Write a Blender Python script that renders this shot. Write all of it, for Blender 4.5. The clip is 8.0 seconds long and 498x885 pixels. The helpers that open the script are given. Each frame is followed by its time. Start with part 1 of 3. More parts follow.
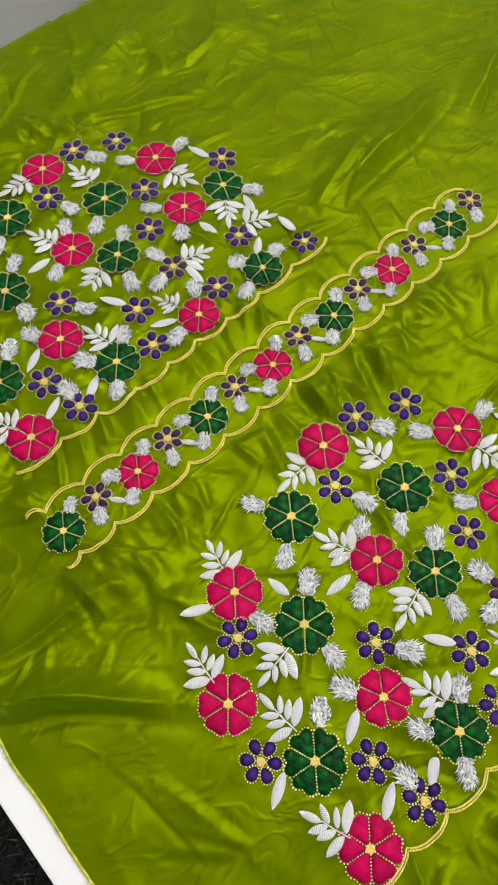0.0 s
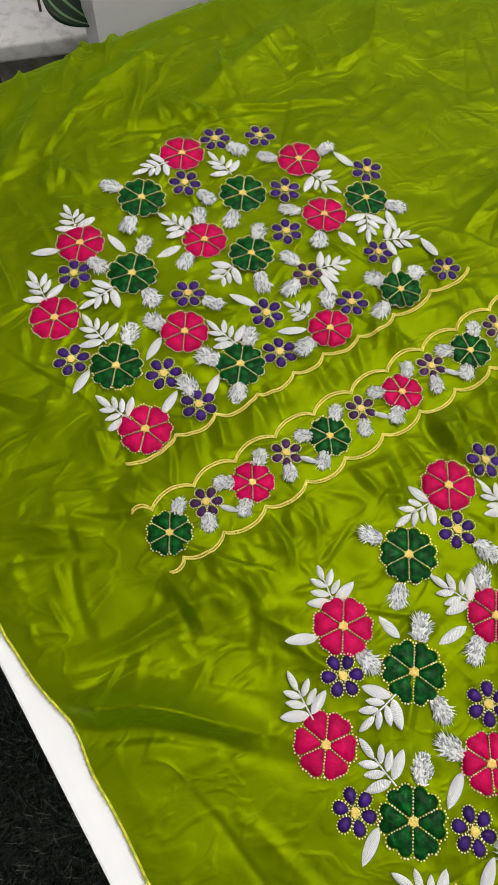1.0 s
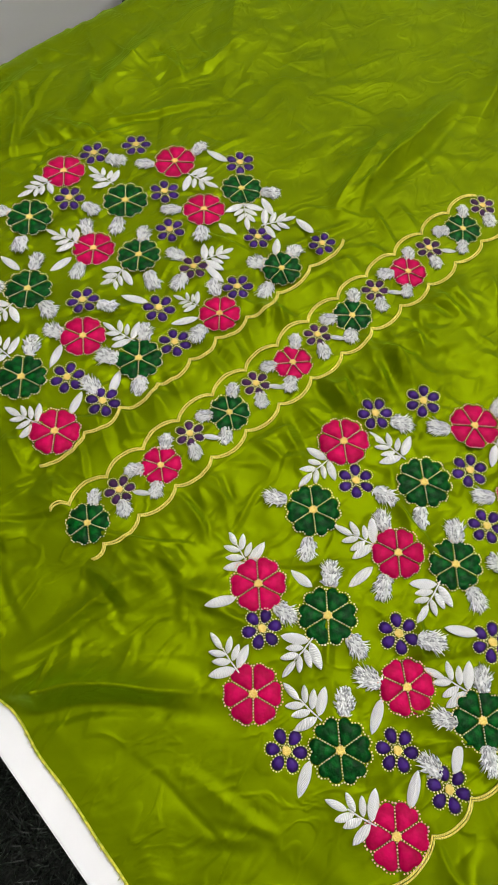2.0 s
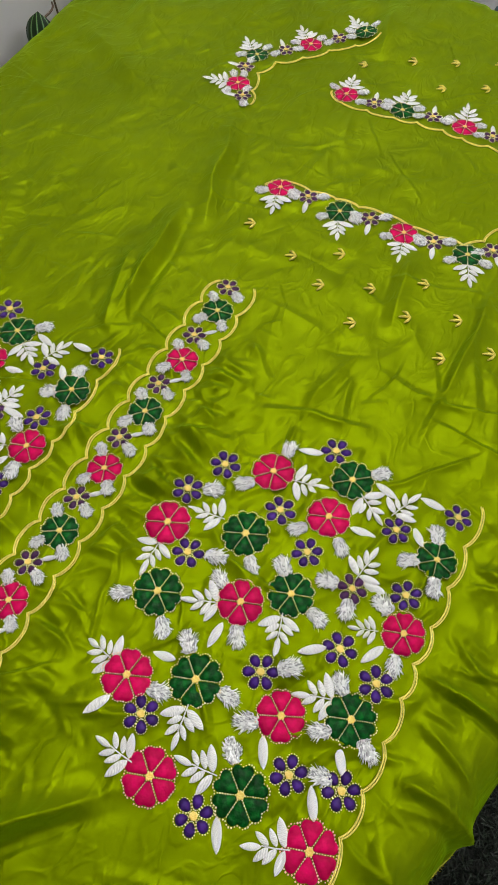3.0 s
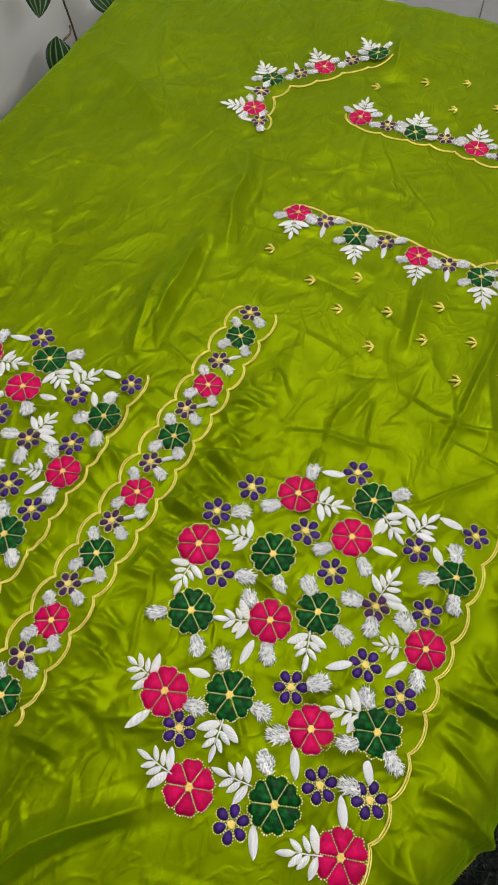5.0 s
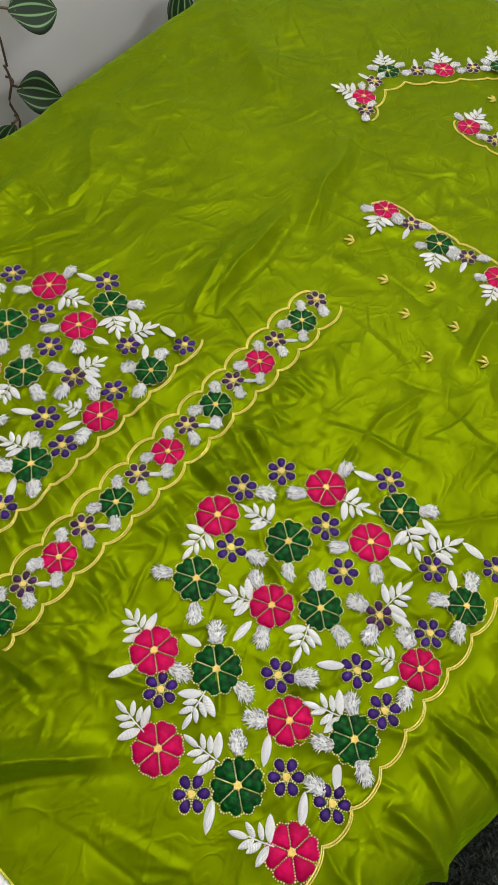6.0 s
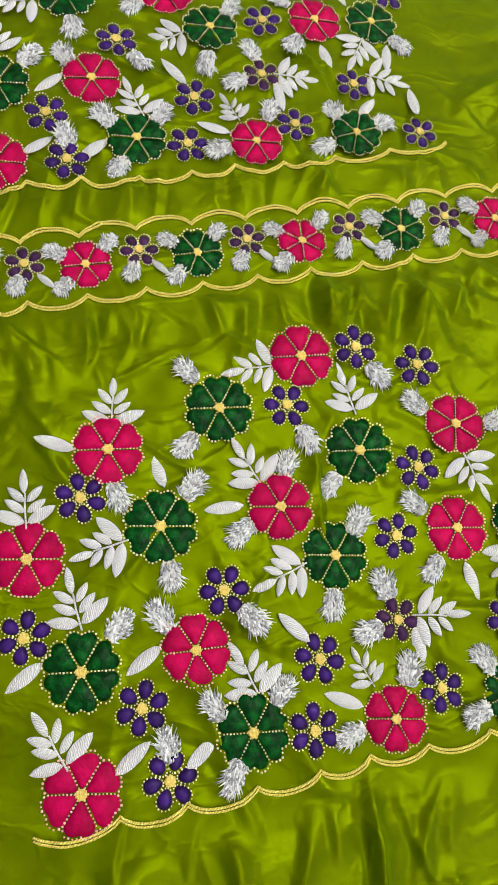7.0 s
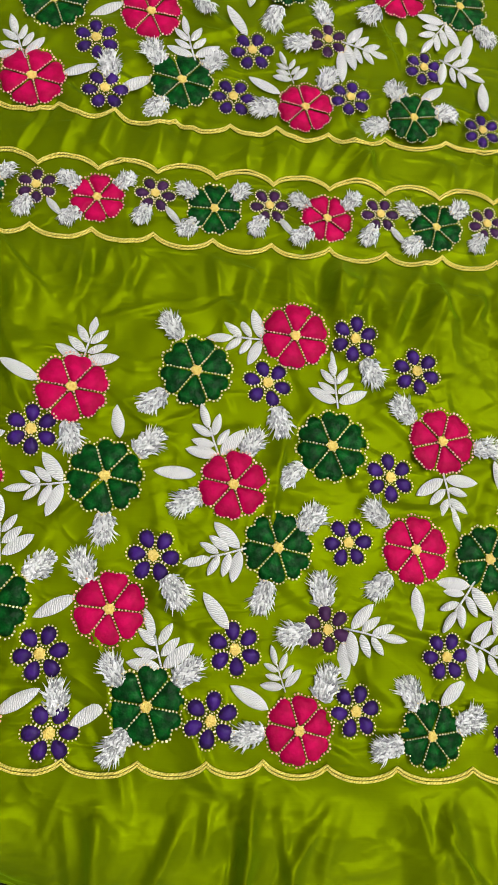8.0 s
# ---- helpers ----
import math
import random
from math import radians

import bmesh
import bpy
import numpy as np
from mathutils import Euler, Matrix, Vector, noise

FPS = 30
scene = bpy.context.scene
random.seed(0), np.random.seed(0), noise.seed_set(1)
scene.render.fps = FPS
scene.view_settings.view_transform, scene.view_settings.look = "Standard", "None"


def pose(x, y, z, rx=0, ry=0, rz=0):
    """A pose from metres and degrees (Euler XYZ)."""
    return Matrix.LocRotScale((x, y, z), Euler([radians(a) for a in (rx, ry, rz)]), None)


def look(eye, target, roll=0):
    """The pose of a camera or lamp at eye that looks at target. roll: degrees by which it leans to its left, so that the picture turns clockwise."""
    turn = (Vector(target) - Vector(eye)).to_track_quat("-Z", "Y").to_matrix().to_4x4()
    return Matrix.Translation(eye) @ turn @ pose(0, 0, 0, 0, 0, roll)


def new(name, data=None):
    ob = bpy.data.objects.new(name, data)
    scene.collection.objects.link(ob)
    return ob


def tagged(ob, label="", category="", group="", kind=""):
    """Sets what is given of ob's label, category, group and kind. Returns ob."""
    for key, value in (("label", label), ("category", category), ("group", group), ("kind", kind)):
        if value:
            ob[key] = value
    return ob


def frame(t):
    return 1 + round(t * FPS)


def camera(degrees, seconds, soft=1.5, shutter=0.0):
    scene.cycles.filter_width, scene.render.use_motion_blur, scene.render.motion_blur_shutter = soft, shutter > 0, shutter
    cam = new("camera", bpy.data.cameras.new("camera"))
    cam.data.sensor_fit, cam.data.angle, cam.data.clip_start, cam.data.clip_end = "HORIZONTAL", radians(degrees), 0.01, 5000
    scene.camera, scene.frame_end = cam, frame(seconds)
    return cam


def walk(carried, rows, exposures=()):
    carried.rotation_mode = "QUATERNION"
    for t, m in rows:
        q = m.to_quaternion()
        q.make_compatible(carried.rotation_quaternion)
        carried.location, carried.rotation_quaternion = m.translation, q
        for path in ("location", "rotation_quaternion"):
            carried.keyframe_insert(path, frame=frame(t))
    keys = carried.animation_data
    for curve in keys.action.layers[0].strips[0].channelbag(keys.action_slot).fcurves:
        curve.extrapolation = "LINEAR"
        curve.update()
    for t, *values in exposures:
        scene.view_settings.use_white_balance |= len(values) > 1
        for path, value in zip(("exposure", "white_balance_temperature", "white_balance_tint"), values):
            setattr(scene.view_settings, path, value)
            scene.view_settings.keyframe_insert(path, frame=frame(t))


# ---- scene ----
cam = camera(39.89, 8.0, soft=1.5)
PATH = [
    (0, (-0.0370, -0.1464, 0.7862), (0.2088, 0.1551, -0.1351), -2.65),
    (0.2, (-0.0492, -0.1358, 0.7829), (0.2009, 0.1671, -0.1367), -1.31),
    (0.5, (-0.0609, -0.1202, 0.7766), (0.1878, 0.1850, -0.1426), 1.57),
    (0.7, (-0.0683, -0.1105, 0.7763), (0.1760, 0.1992, -0.1427), 2.87),
    (1, (-0.0793, -0.0972, 0.7705), (0.1629, 0.2170, -0.1475), 4.76),
    (1.2, (-0.0839, -0.0934, 0.7680), (0.1546, 0.2238, -0.1499), 4.95),
    (1.5, (-0.0796, -0.1049, 0.7700), (0.1549, 0.2203, -0.1461), 2.44),
    (1.8, (-0.0700, -0.1263, 0.7806), (0.1801, 0.1958, -0.1325), -0.03),
    (2, (-0.0599, -0.1438, 0.7865), (0.2119, 0.1629, -0.1256), -0.08),
    (2.2, (-0.0521, -0.1596, 0.7906), (0.2540, 0.1372, -0.1139), 0.06),
    (3.3, (-0.0460, -0.1937, 0.8458), (0.4251, 0.0427, -0.0040), -1.36),
    (3.5, (-0.0471, -0.1909, 0.8546), (0.4229, 0.0503, 0.0055), -1.93),
    (3.8, (-0.0446, -0.1889, 0.8571), (0.4149, 0.0692, 0.0073), -3.91),
    (4, (-0.0421, -0.1855, 0.8586), (0.4133, 0.0685, 0.0053), -3.95),
    (4.2, (-0.0412, -0.1829, 0.8596), (0.4116, 0.0705, 0.0048), -4.02),
    (4.5, (-0.0422, -0.1814, 0.8604), (0.4049, 0.0760, 0.0037), -4.69),
    (4.7, (-0.0440, -0.1801, 0.8598), (0.4009, 0.0763, 0.0018), -4.62),
    (5.8, (-0.0488, -0.1794, 0.8541), (0.3674, 0.0892, -0.0146), 4.46),
    (6, (-0.0502, -0.1779, 0.8510), (0.3516, 0.1063, -0.0195), 4.71),
    (6.1, (-0.0468, -0.1774, 0.8456), (0.3457, 0.1128, -0.0271), 5.76),
    (6.3, (-0.0394, -0.1719, 0.8296), (0.3452, 0.1157, -0.0475), 11.98),
    (6.5, (-0.0278, -0.1698, 0.7975), (0.3402, 0.1153, -0.0876), 19.71),
    (6.7, (-0.0123, -0.1659, 0.7591), (0.2734, 0.0914, -0.1641), 23.69),
    (6.8, (-0.0062, -0.1634, 0.7430), (0.2457, 0.0936, -0.1900), 24.58),
    (7, (0.0003, -0.1626, 0.7101), (0.1910, 0.0660, -0.2445), 28.82),
    (7.2, (0.0134, -0.1641, 0.6943), (0.1710, 0.0653, -0.2662), 30.47),
    (7.5, (0.0213, -0.1676, 0.6899), (0.1384, 0.0610, -0.2766), 27.50),
    (7.7, (0.0248, -0.1680, 0.6943), (0.1372, 0.0568, -0.2736), 28.02),
    (8, (0.0398, -0.1708, 0.6989), (0.1496, 0.0559, -0.2689), 27.92),
]
walk(cam, [(t, look(eye, target, roll)) for t, eye, target, roll in PATH])

# ---- light: a white room, lit by unseen ceiling lamps added for it ----
EXPOSURE = 0.0
scene.view_settings.exposure = EXPOSURE
world = bpy.data.worlds.new("room_air")
scene.world = world
world.use_nodes = True
world.node_tree.nodes["Background"].inputs[0].default_value = (0.8, 0.85, 0.9, 1)
world.node_tree.nodes["Background"].inputs[1].default_value = 0.02
CEILING = 2.5
# no lamp is in view; places and watts balance near and far cloth
ADDED_LAMPS = [(-0.7, -2.3, 4.5, 0.4), (0.25, -2.3, 8.0, 0.4), (1.0, -2.3, 14.0, 0.4)] + [(-2.0, y, 2.3, 0.4) for y in (-0.9, 0.0, 0.9)]
ADDED_LAMPS += [(-0.6, 0.3, 1.6, 0.34), (0.25, -0.2, 0.8, 0.5), (0.25, 0.36, 2.4, 0.5), (1.0, -0.2, 9.2, 0.8), (1.0, 0.4, 24.0, 0.8)]


# ---- materials ----
def material(name):
    m = bpy.data.materials.new(name)
    m.use_nodes = True
    return m, m.node_tree, m.node_tree.nodes["Principled BSDF"]


def node(tree, kind, **values):
    n = tree.nodes.new(kind)
    for key, value in values.items():
        n.inputs[key.replace("_", " ")].default_value = value
    return n


def coords(tree, source="Object", stretch=(1, 1, 1), turn=0):
    tc = tree.nodes.new("ShaderNodeTexCoord")
    mp = tree.nodes.new("ShaderNodeMapping")
    mp.inputs["Scale"].default_value = stretch
    mp.inputs["Rotation"].default_value = (0, 0, turn)
    tree.links.new(tc.outputs[source], mp.inputs["Vector"])
    return mp.outputs["Vector"]


def noise_of(tree, vector, scale, detail=3, rough=0.55, distortion=0.0):
    n = node(tree, "ShaderNodeTexNoise", Scale=scale, Detail=detail, Roughness=rough, Distortion=distortion)
    tree.links.new(vector, n.inputs["Vector"])
    return n.outputs["Fac"]


def ramp(tree, fac, stops):
    r = tree.nodes.new("ShaderNodeValToRGB")
    while len(r.color_ramp.elements) < len(stops):
        r.color_ramp.elements.new(0.5)
    for e, (at, colour) in zip(r.color_ramp.elements, stops):
        e.position, e.color = at, (*colour, 1)
    tree.links.new(fac, r.inputs["Fac"])
    return r.outputs["Color"]


def relief(tree, bsdf, fac, strength, distance):
    b = node(tree, "ShaderNodeBump", Strength=strength, Distance=distance)
    tree.links.new(fac, b.inputs["Height"])
    tree.links.new(b.outputs["Normal"], bsdf.inputs["Normal"])
    return b


def varied(name, stops, scale, rough=0.5, metal=0.0, bump=None, sheen=0.0, spread=0.0, specular=0.5):
    """Colour from noise in the thing's own space, a slight shift from object to object, and fine relief."""
    m, tree, bsdf = material(name)
    v = coords(tree)
    colour = ramp(tree, noise_of(tree, v, scale), stops)
    if spread:
        info = tree.nodes.new("ShaderNodeObjectInfo")
        shift = node(tree, "ShaderNodeMapRange", To_Min=1 - spread, To_Max=1 + spread)
        tree.links.new(info.outputs["Random"], shift.inputs["Value"])
        hsv = tree.nodes.new("ShaderNodeHueSaturation")
        tree.links.new(shift.outputs["Result"], hsv.inputs["Value"])
        tree.links.new(colour, hsv.inputs["Color"])
        colour = hsv.outputs["Color"]
    tree.links.new(colour, bsdf.inputs["Base Color"])
    bsdf.inputs["Roughness"].default_value = rough
    bsdf.inputs["Metallic"].default_value = metal
    bsdf.inputs["Sheen Weight"].default_value = sheen
    bsdf.inputs["Specular IOR Level"].default_value = specular
    if bump:
        relief(tree, bsdf, noise_of(tree, v, bump[0], 2), bump[1], bump[2])
    return m


def strands(name, dark, light):
    """Loose silver threads, each with its own tone; dark ones paint in shaded gaps."""
    m, tree, bsdf = material(name)
    geo = tree.nodes.new("ShaderNodeNewGeometry")
    tree.links.new(ramp(tree, geo.outputs["Random Per Island"], [(0.1, dark), (0.6, light)]), bsdf.inputs["Base Color"])
    bsdf.inputs["Roughness"].default_value = 0.32
    return m


def ridges(tree, vector, scale, sharp, distortion):
    """Thin crinkle lines: the zero crossings of a warped noise."""
    fac = noise_of(tree, vector, scale, 2, 0.5, distortion)
    d = node(tree, "ShaderNodeMath")
    d.operation, d.inputs[1].default_value = "SUBTRACT", 0.5
    tree.links.new(fac, d.inputs[0])
    a = node(tree, "ShaderNodeMath")
    a.operation = "ABSOLUTE"
    tree.links.new(d.outputs[0], a.inputs[0])
    r = node(tree, "ShaderNodeMapRange", From_Max=sharp, To_Min=1.0, To_Max=0.0)
    r.interpolation_type = "SMOOTHSTEP"
    tree.links.new(a.outputs[0], r.inputs["Value"])
    return r.outputs["Result"]


def silk():
    """Lime taffeta: two thread colours, fine weave, soft crumples and thin crinkles."""
    m, tree, bsdf = material("lime_silk")
    v = coords(tree)
    tone = ramp(tree, noise_of(tree, v, 9, 4, 0.6, 0.6), [(0.3, (0.108, 0.151, 0.0002)), (0.7, (0.150, 0.207, 0.0003))])
    tree.links.new(tone, bsdf.inputs["Base Color"])
    bsdf.inputs["Metallic"].default_value = 0.54
    bsdf.inputs["Sheen Weight"].default_value = 0.32
    bsdf.inputs["Sheen Roughness"].default_value = 0.5
    bsdf.inputs["Sheen Tint"].default_value = (0.50, 1.0, 0.0, 1)
    bsdf.inputs["Specular IOR Level"].default_value = 0.2
    bsdf.inputs["Specular Tint"].default_value = (0.8, 1.0, 0.0, 1)
    slub = noise_of(tree, coords(tree, "Object", (40, 900, 1)), 1.0, 2)
    rough = node(tree, "ShaderNodeMapRange", To_Min=0.42, To_Max=0.52)
    tree.links.new(slub, rough.inputs["Value"])
    tree.links.new(rough.outputs["Result"], bsdf.inputs["Roughness"])
    b = relief(tree, bsdf, slub, 0.25, 0.0002)
    last = b
    for fac, strength, depth in ((noise_of(tree, v, 42, 3, 0.5, 1.6), 0.30, 0.0012), (ridges(tree, coords(tree, "Object", (1, 1.7, 1), 0.5), 30, 0.10, 0.9), 0.30, 0.0009)):
        c = node(tree, "ShaderNodeBump", Strength=strength, Distance=depth)
        tree.links.new(fac, c.inputs["Height"])
        tree.links.new(c.outputs["Normal"], last.inputs["Normal"])
        last = c
    return m


def thread(name, dark, light, rough, metal, pitch, turn=0.5):
    """Satin stitch: close parallel threads across the piece, darker in the relief's grooves."""
    m, tree, bsdf = material(name)
    v = coords(tree, "Object", (1, 1, 0.2), turn)
    w = node(tree, "ShaderNodeTexWave", Scale=pitch, Distortion=6.0, Detail=3.0)
    w.inputs["Detail Scale"].default_value = 2.0
    tree.links.new(v, w.inputs["Vector"])
    tree.links.new(ramp(tree, w.outputs["Fac"], [(0.0, dark), (0.6, light)]), bsdf.inputs["Base Color"])
    bsdf.inputs["Roughness"].default_value = rough
    bsdf.inputs["Metallic"].default_value = metal
    relief(tree, bsdf, w.outputs["Fac"], 0.7, 0.0004)
    return m


SILK = silk()
PINK = varied("pink_velvet", [(0.32, (0.31, 0.0, 0.039)), (0.68, (0.53, 0.0, 0.08))], 190, 0.52, 0.0, (420, 0.7, 0.0006), 0.0, 0.12, 0.08)
# the light mottle paints velvet sheen spots into the green
GREEN = varied("green_velvet", [(0.34, (0.0, 0.020, 0.002)), (0.52, (0.0, 0.048, 0.005)), (0.68, (0.0, 0.095, 0.009))], 240, 0.40, 0.0, (330, 0.9, 0.0010), 0.0, 0.15, 0.10)
VIOLET = varied("violet_satin", [(0.36, (0.010, 0.003, 0.026)), (0.64, (0.040, 0.007, 0.150))], 220, 0.42, 0.0, (700, 0.4, 0.0003), 0.0, 0.22, 0.2)
PLUM = varied("plum_satin", [(0.3, (0.03, 0.008, 0.04)), (0.7, (0.06, 0.014, 0.075))], 300, 0.42, 0.0, (700, 0.4, 0.0003), 0.0, 0.22, 0.2)
# the grey tone paints the stitched leaves' shading into the white
WHITE = thread("white_silver_thread", (0.56, 0.57, 0.58), (0.86, 0.87, 0.86), 0.34, 0.0, 420)
FRINGE = strands("silver_fringe_thread", (0.30, 0.31, 0.33), (0.90, 0.91, 0.91))
BEADS = varied("pale_gold_beads", [(0.3, (0.80, 0.66, 0.34)), (0.7, (0.97, 0.90, 0.66))], 700, 0.35, 0.0)
ROSE = varied("rose_gold_beads", [(0.3, (0.90, 0.42, 0.32)), (0.7, (0.98, 0.74, 0.58))], 700, 0.35, 0.0)
GOLD = varied("gold_thread", [(0.3, (0.72, 0.50, 0.06)), (0.7, (0.96, 0.80, 0.26))], 500, 0.36, 0.1, (1500, 0.7, 0.0004))
CORD = thread("gold_cord", (0.62, 0.47, 0.03), (0.95, 0.83, 0.20), 0.36, 0.1, 330, 0.8)
SELVEDGE = varied("yellow_selvedge", [(0.35, (0.30, 0.38, 0.01)), (0.65, (0.75, 0.66, 0.06))], 400, 0.6, 0.0, (900, 0.6, 0.0004))
LAMINATE = varied("white_laminate", [(0.3, (0.82, 0.83, 0.85)), (0.7, (0.88, 0.89, 0.90))], 14, 0.4, 0.0, (60, 0.1, 0.0005))
PLASTER = varied("white_wall_paint", [(0.3, (0.78, 0.77, 0.80)), (0.7, (0.85, 0.84, 0.86))], 3, 0.7, 0.0, (120, 0.15, 0.001))
CONTRAST_DARK = varied("contrast_dark_ceiling", [(0.3, (0.05, 0.05, 0.055)), (0.7, (0.08, 0.08, 0.085))], 5, 0.8)
STONE = varied("whitewashed_stone", [(0.36, (0.62, 0.61, 0.60)), (0.5, (0.80, 0.79, 0.79))], 75, 0.8, 0.0, (90, 0.5, 0.002))
# the shade on the ledge's front face, put into a darker stone colour
SHADED_STONE = varied("shaded_stone", [(0.36, (0.10, 0.095, 0.085)), (0.6, (0.20, 0.19, 0.175))], 60, 0.85, 0.0, (120, 0.5, 0.002))
LEAF = None
TURF = varied("black_turf_base", [(0.3, (0.006, 0.008, 0.006)), (0.7, (0.02, 0.024, 0.018))], 60, 0.9, 0.0, (400, 0.7, 0.004))
BLADE = varied("black_turf_blades", [(0.4, (0.005, 0.008, 0.005)), (0.62, (0.03, 0.045, 0.03)), (0.75, (0.14, 0.17, 0.13))], 140, 0.35)
TEAL = varied("dark_teal_cloth", [(0.3, (0.006, 0.035, 0.05)), (0.7, (0.015, 0.07, 0.09))], 40, 0.7, 0.0, (300, 0.4, 0.001))
STEM = varied("brown_stem", [(0.3, (0.06, 0.035, 0.02)), (0.7, (0.13, 0.08, 0.05))], 200, 0.6)
PAPER = varied("white_paper", [(0.3, (0.80, 0.80, 0.80)), (0.7, (0.88, 0.88, 0.87))], 30, 0.7)
GLOW = None


def leaf_stripes():
    """Dark green leaf with pale stripes from stalk to tip."""
    m, tree, bsdf = material("striped_leaf")
    tc = tree.nodes.new("ShaderNodeTexCoord")
    sep = tree.nodes.new("ShaderNodeSeparateXYZ")
    tree.links.new(tc.outputs["UV"], sep.inputs["Vector"])
    w = node(tree, "ShaderNodeMath")
    w.operation = "MULTIPLY"
    w.inputs[1].default_value = 4.5
    tree.links.new(sep.outputs["X"], w.inputs[0])
    f = tree.nodes.new("ShaderNodeMath")
    f.operation = "FRACT"
    tree.links.new(w.outputs[0], f.inputs[0])
    tree.links.new(ramp(tree, f.outputs[0], [(0.58, (0.006, 0.025, 0.008)), (0.68, (0.20, 0.36, 0.16)), (0.78, (0.20, 0.36, 0.16)), (0.88, (0.006, 0.025, 0.008))]), bsdf.inputs["Base Color"])
    bsdf.inputs["Roughness"].default_value = 0.4
    return m


LEAF = leaf_stripes()
m, tree, bsdf = material("added_lamp_glow")
bsdf.inputs["Emission Color"].default_value = (1, 0.97, 0.92, 1)
bsdf.inputs["Emission Strength"].default_value = 2.0
GLOW = m


# ---- mesh helpers ----
def mesh_of(name, verts, faces, mat, smooth=True):
    me = bpy.data.meshes.new(name)
    me.from_pydata([tuple(v) for v in verts], [], faces)
    me.materials.append(mat)
    me.polygons.foreach_set("use_smooth", [smooth] * len(me.polygons))
    me.update()
    return me


def under(name, me, parent, m=None, label=""):
    ob = new(name, me)
    ob.parent = parent
    if m is not None:
        ob.matrix_basis = m
    return tagged(ob, label) if label else ob


class Shape:
    """Collects rings, boxes and beads into one mesh."""

    def __init__(self):
        self.v, self.f = [], []

    def add(self, verts, faces):
        n = len(self.v)
        self.v += [Vector(p) for p in verts]
        self.f += [tuple(i + n for i in f) for f in faces]
        return self

    def box(self, lo, hi, bevel=0.0):
        bm = bmesh.new()
        bmesh.ops.create_cube(bm, size=1)
        for p in bm.verts:
            p.co = [lo[i] + (hi[i] - lo[i]) * (p.co[i] + 0.5) for i in range(3)]
        if bevel:
            bmesh.ops.bevel(bm, geom=bm.edges[:], offset=bevel, segments=2, affect="EDGES", profile=0.6)
        bm.verts.index_update()
        self.add([p.co.copy() for p in bm.verts], [[p.index for p in f.verts] for f in bm.faces])
        bm.free()
        return self

    def bead(self, c, r, flat=0.8):
        t = 1.618
        base = [(-1, t, 0), (1, t, 0), (-1, -t, 0), (1, -t, 0), (0, -1, t), (0, 1, t), (0, -1, -t), (0, 1, -t), (t, 0, -1), (t, 0, 1), (-t, 0, -1), (-t, 0, 1)]
        faces = [(0, 11, 5), (0, 5, 1), (0, 1, 7), (0, 7, 10), (0, 10, 11), (1, 5, 9), (5, 11, 4), (11, 10, 2), (10, 7, 6), (7, 1, 8),
                 (3, 9, 4), (3, 4, 2), (3, 2, 6), (3, 6, 8), (3, 8, 9), (4, 9, 5), (2, 4, 11), (6, 2, 10), (8, 6, 7), (9, 8, 1)]
        s = r / 1.902
        return self.add([(c[0] + x * s, c[1] + y * s, c[2] + z * s * flat) for x, y, z in base], faces)

    def tube(self, points, radius, sides=6, taper=None):
        pts = [Vector(p) for p in points]
        rings = []
        for i, p in enumerate(pts):
            way = (pts[min(i + 1, len(pts) - 1)] - pts[max(i - 1, 0)]).normalized()
            side = way.cross(Vector((0, 0, 1)))
            side = side.normalized() if side.length > 1e-4 else Vector((1, 0, 0))
            over = side.cross(way)
            r = radius * (taper(i / (len(pts) - 1)) if taper else 1)
            rings += [p + r * (math.cos(6.2832 * k / sides) * side + math.sin(6.2832 * k / sides) * over) for k in range(sides)]
        faces = [(i * sides + k, i * sides + (k + 1) % sides, (i + 1) * sides + (k + 1) % sides, (i + 1) * sides + k) for i in range(len(pts) - 1) for k in range(sides)]
        faces += [tuple(range(sides))[::-1], tuple(range((len(pts) - 1) * sides, len(pts) * sides))]
        return self.add(rings, faces)

    def mesh(self, name, mat, smooth=True):
        return mesh_of(name, self.v, self.f, mat, smooth)


def thing(name, label, category, at=(0, 0, 0), group="", kind=""):
    ob = new(name)
    ob.empty_display_size = 0.05
    ob.location = at
    return tagged(ob, label, category, group, kind)


# ---- the room ----
def wall(name, lo, hi, label, mat=PLASTER):
    return tagged(new(name, Shape().box(lo, hi).mesh(name, mat, False)), label, "wall", kind="structure")


tagged(new("floor", Shape().box((-3.4, -3.4, -0.05), (2.0, 1.5, 0)).mesh("floor", TURF, False)), "black artificial turf carpet on the floor", "floor", kind="structure")
wall("wall_north", (0.155, 0.50, 0), (1.2, 0.53, CEILING), "smooth white partition panel behind the low table")
wall("wall_back", (-3.4, 1.35, 0), (2.0, 1.5, CEILING), "plain white wall behind the ledge")
# south and west walls are unseen, added far off so reflections stay dim
wall("wall_south", (-3.4, -3.55, 0), (2.0, -3.4, CEILING), "unseen plain white wall, added to close the room")
wall("wall_west", (-3.55, -3.55, 0), (-3.4, 1.5, CEILING), "unseen plain white wall, added to close the room")
for lo, hi in (((1.2, -3.55, 0), (1.3, 0.0465, CEILING)), ((1.2, 0.048, 0), (1.3, 1.35, CEILING))):
    wall("wall_east", lo, hi, "white panelled wall with a narrow upright joint")
# out of view; dark so the lamps stand out in the silk's reflections
tagged(new("ceiling", Shape().box((-3.55, -3.55, CEILING), (2.0, 1.5, CEILING + 0.1)).mesh("ceiling", CONTRAST_DARK, False)), "unseen ceiling, made dark for contrast in the silk", "ceiling", kind="structure")
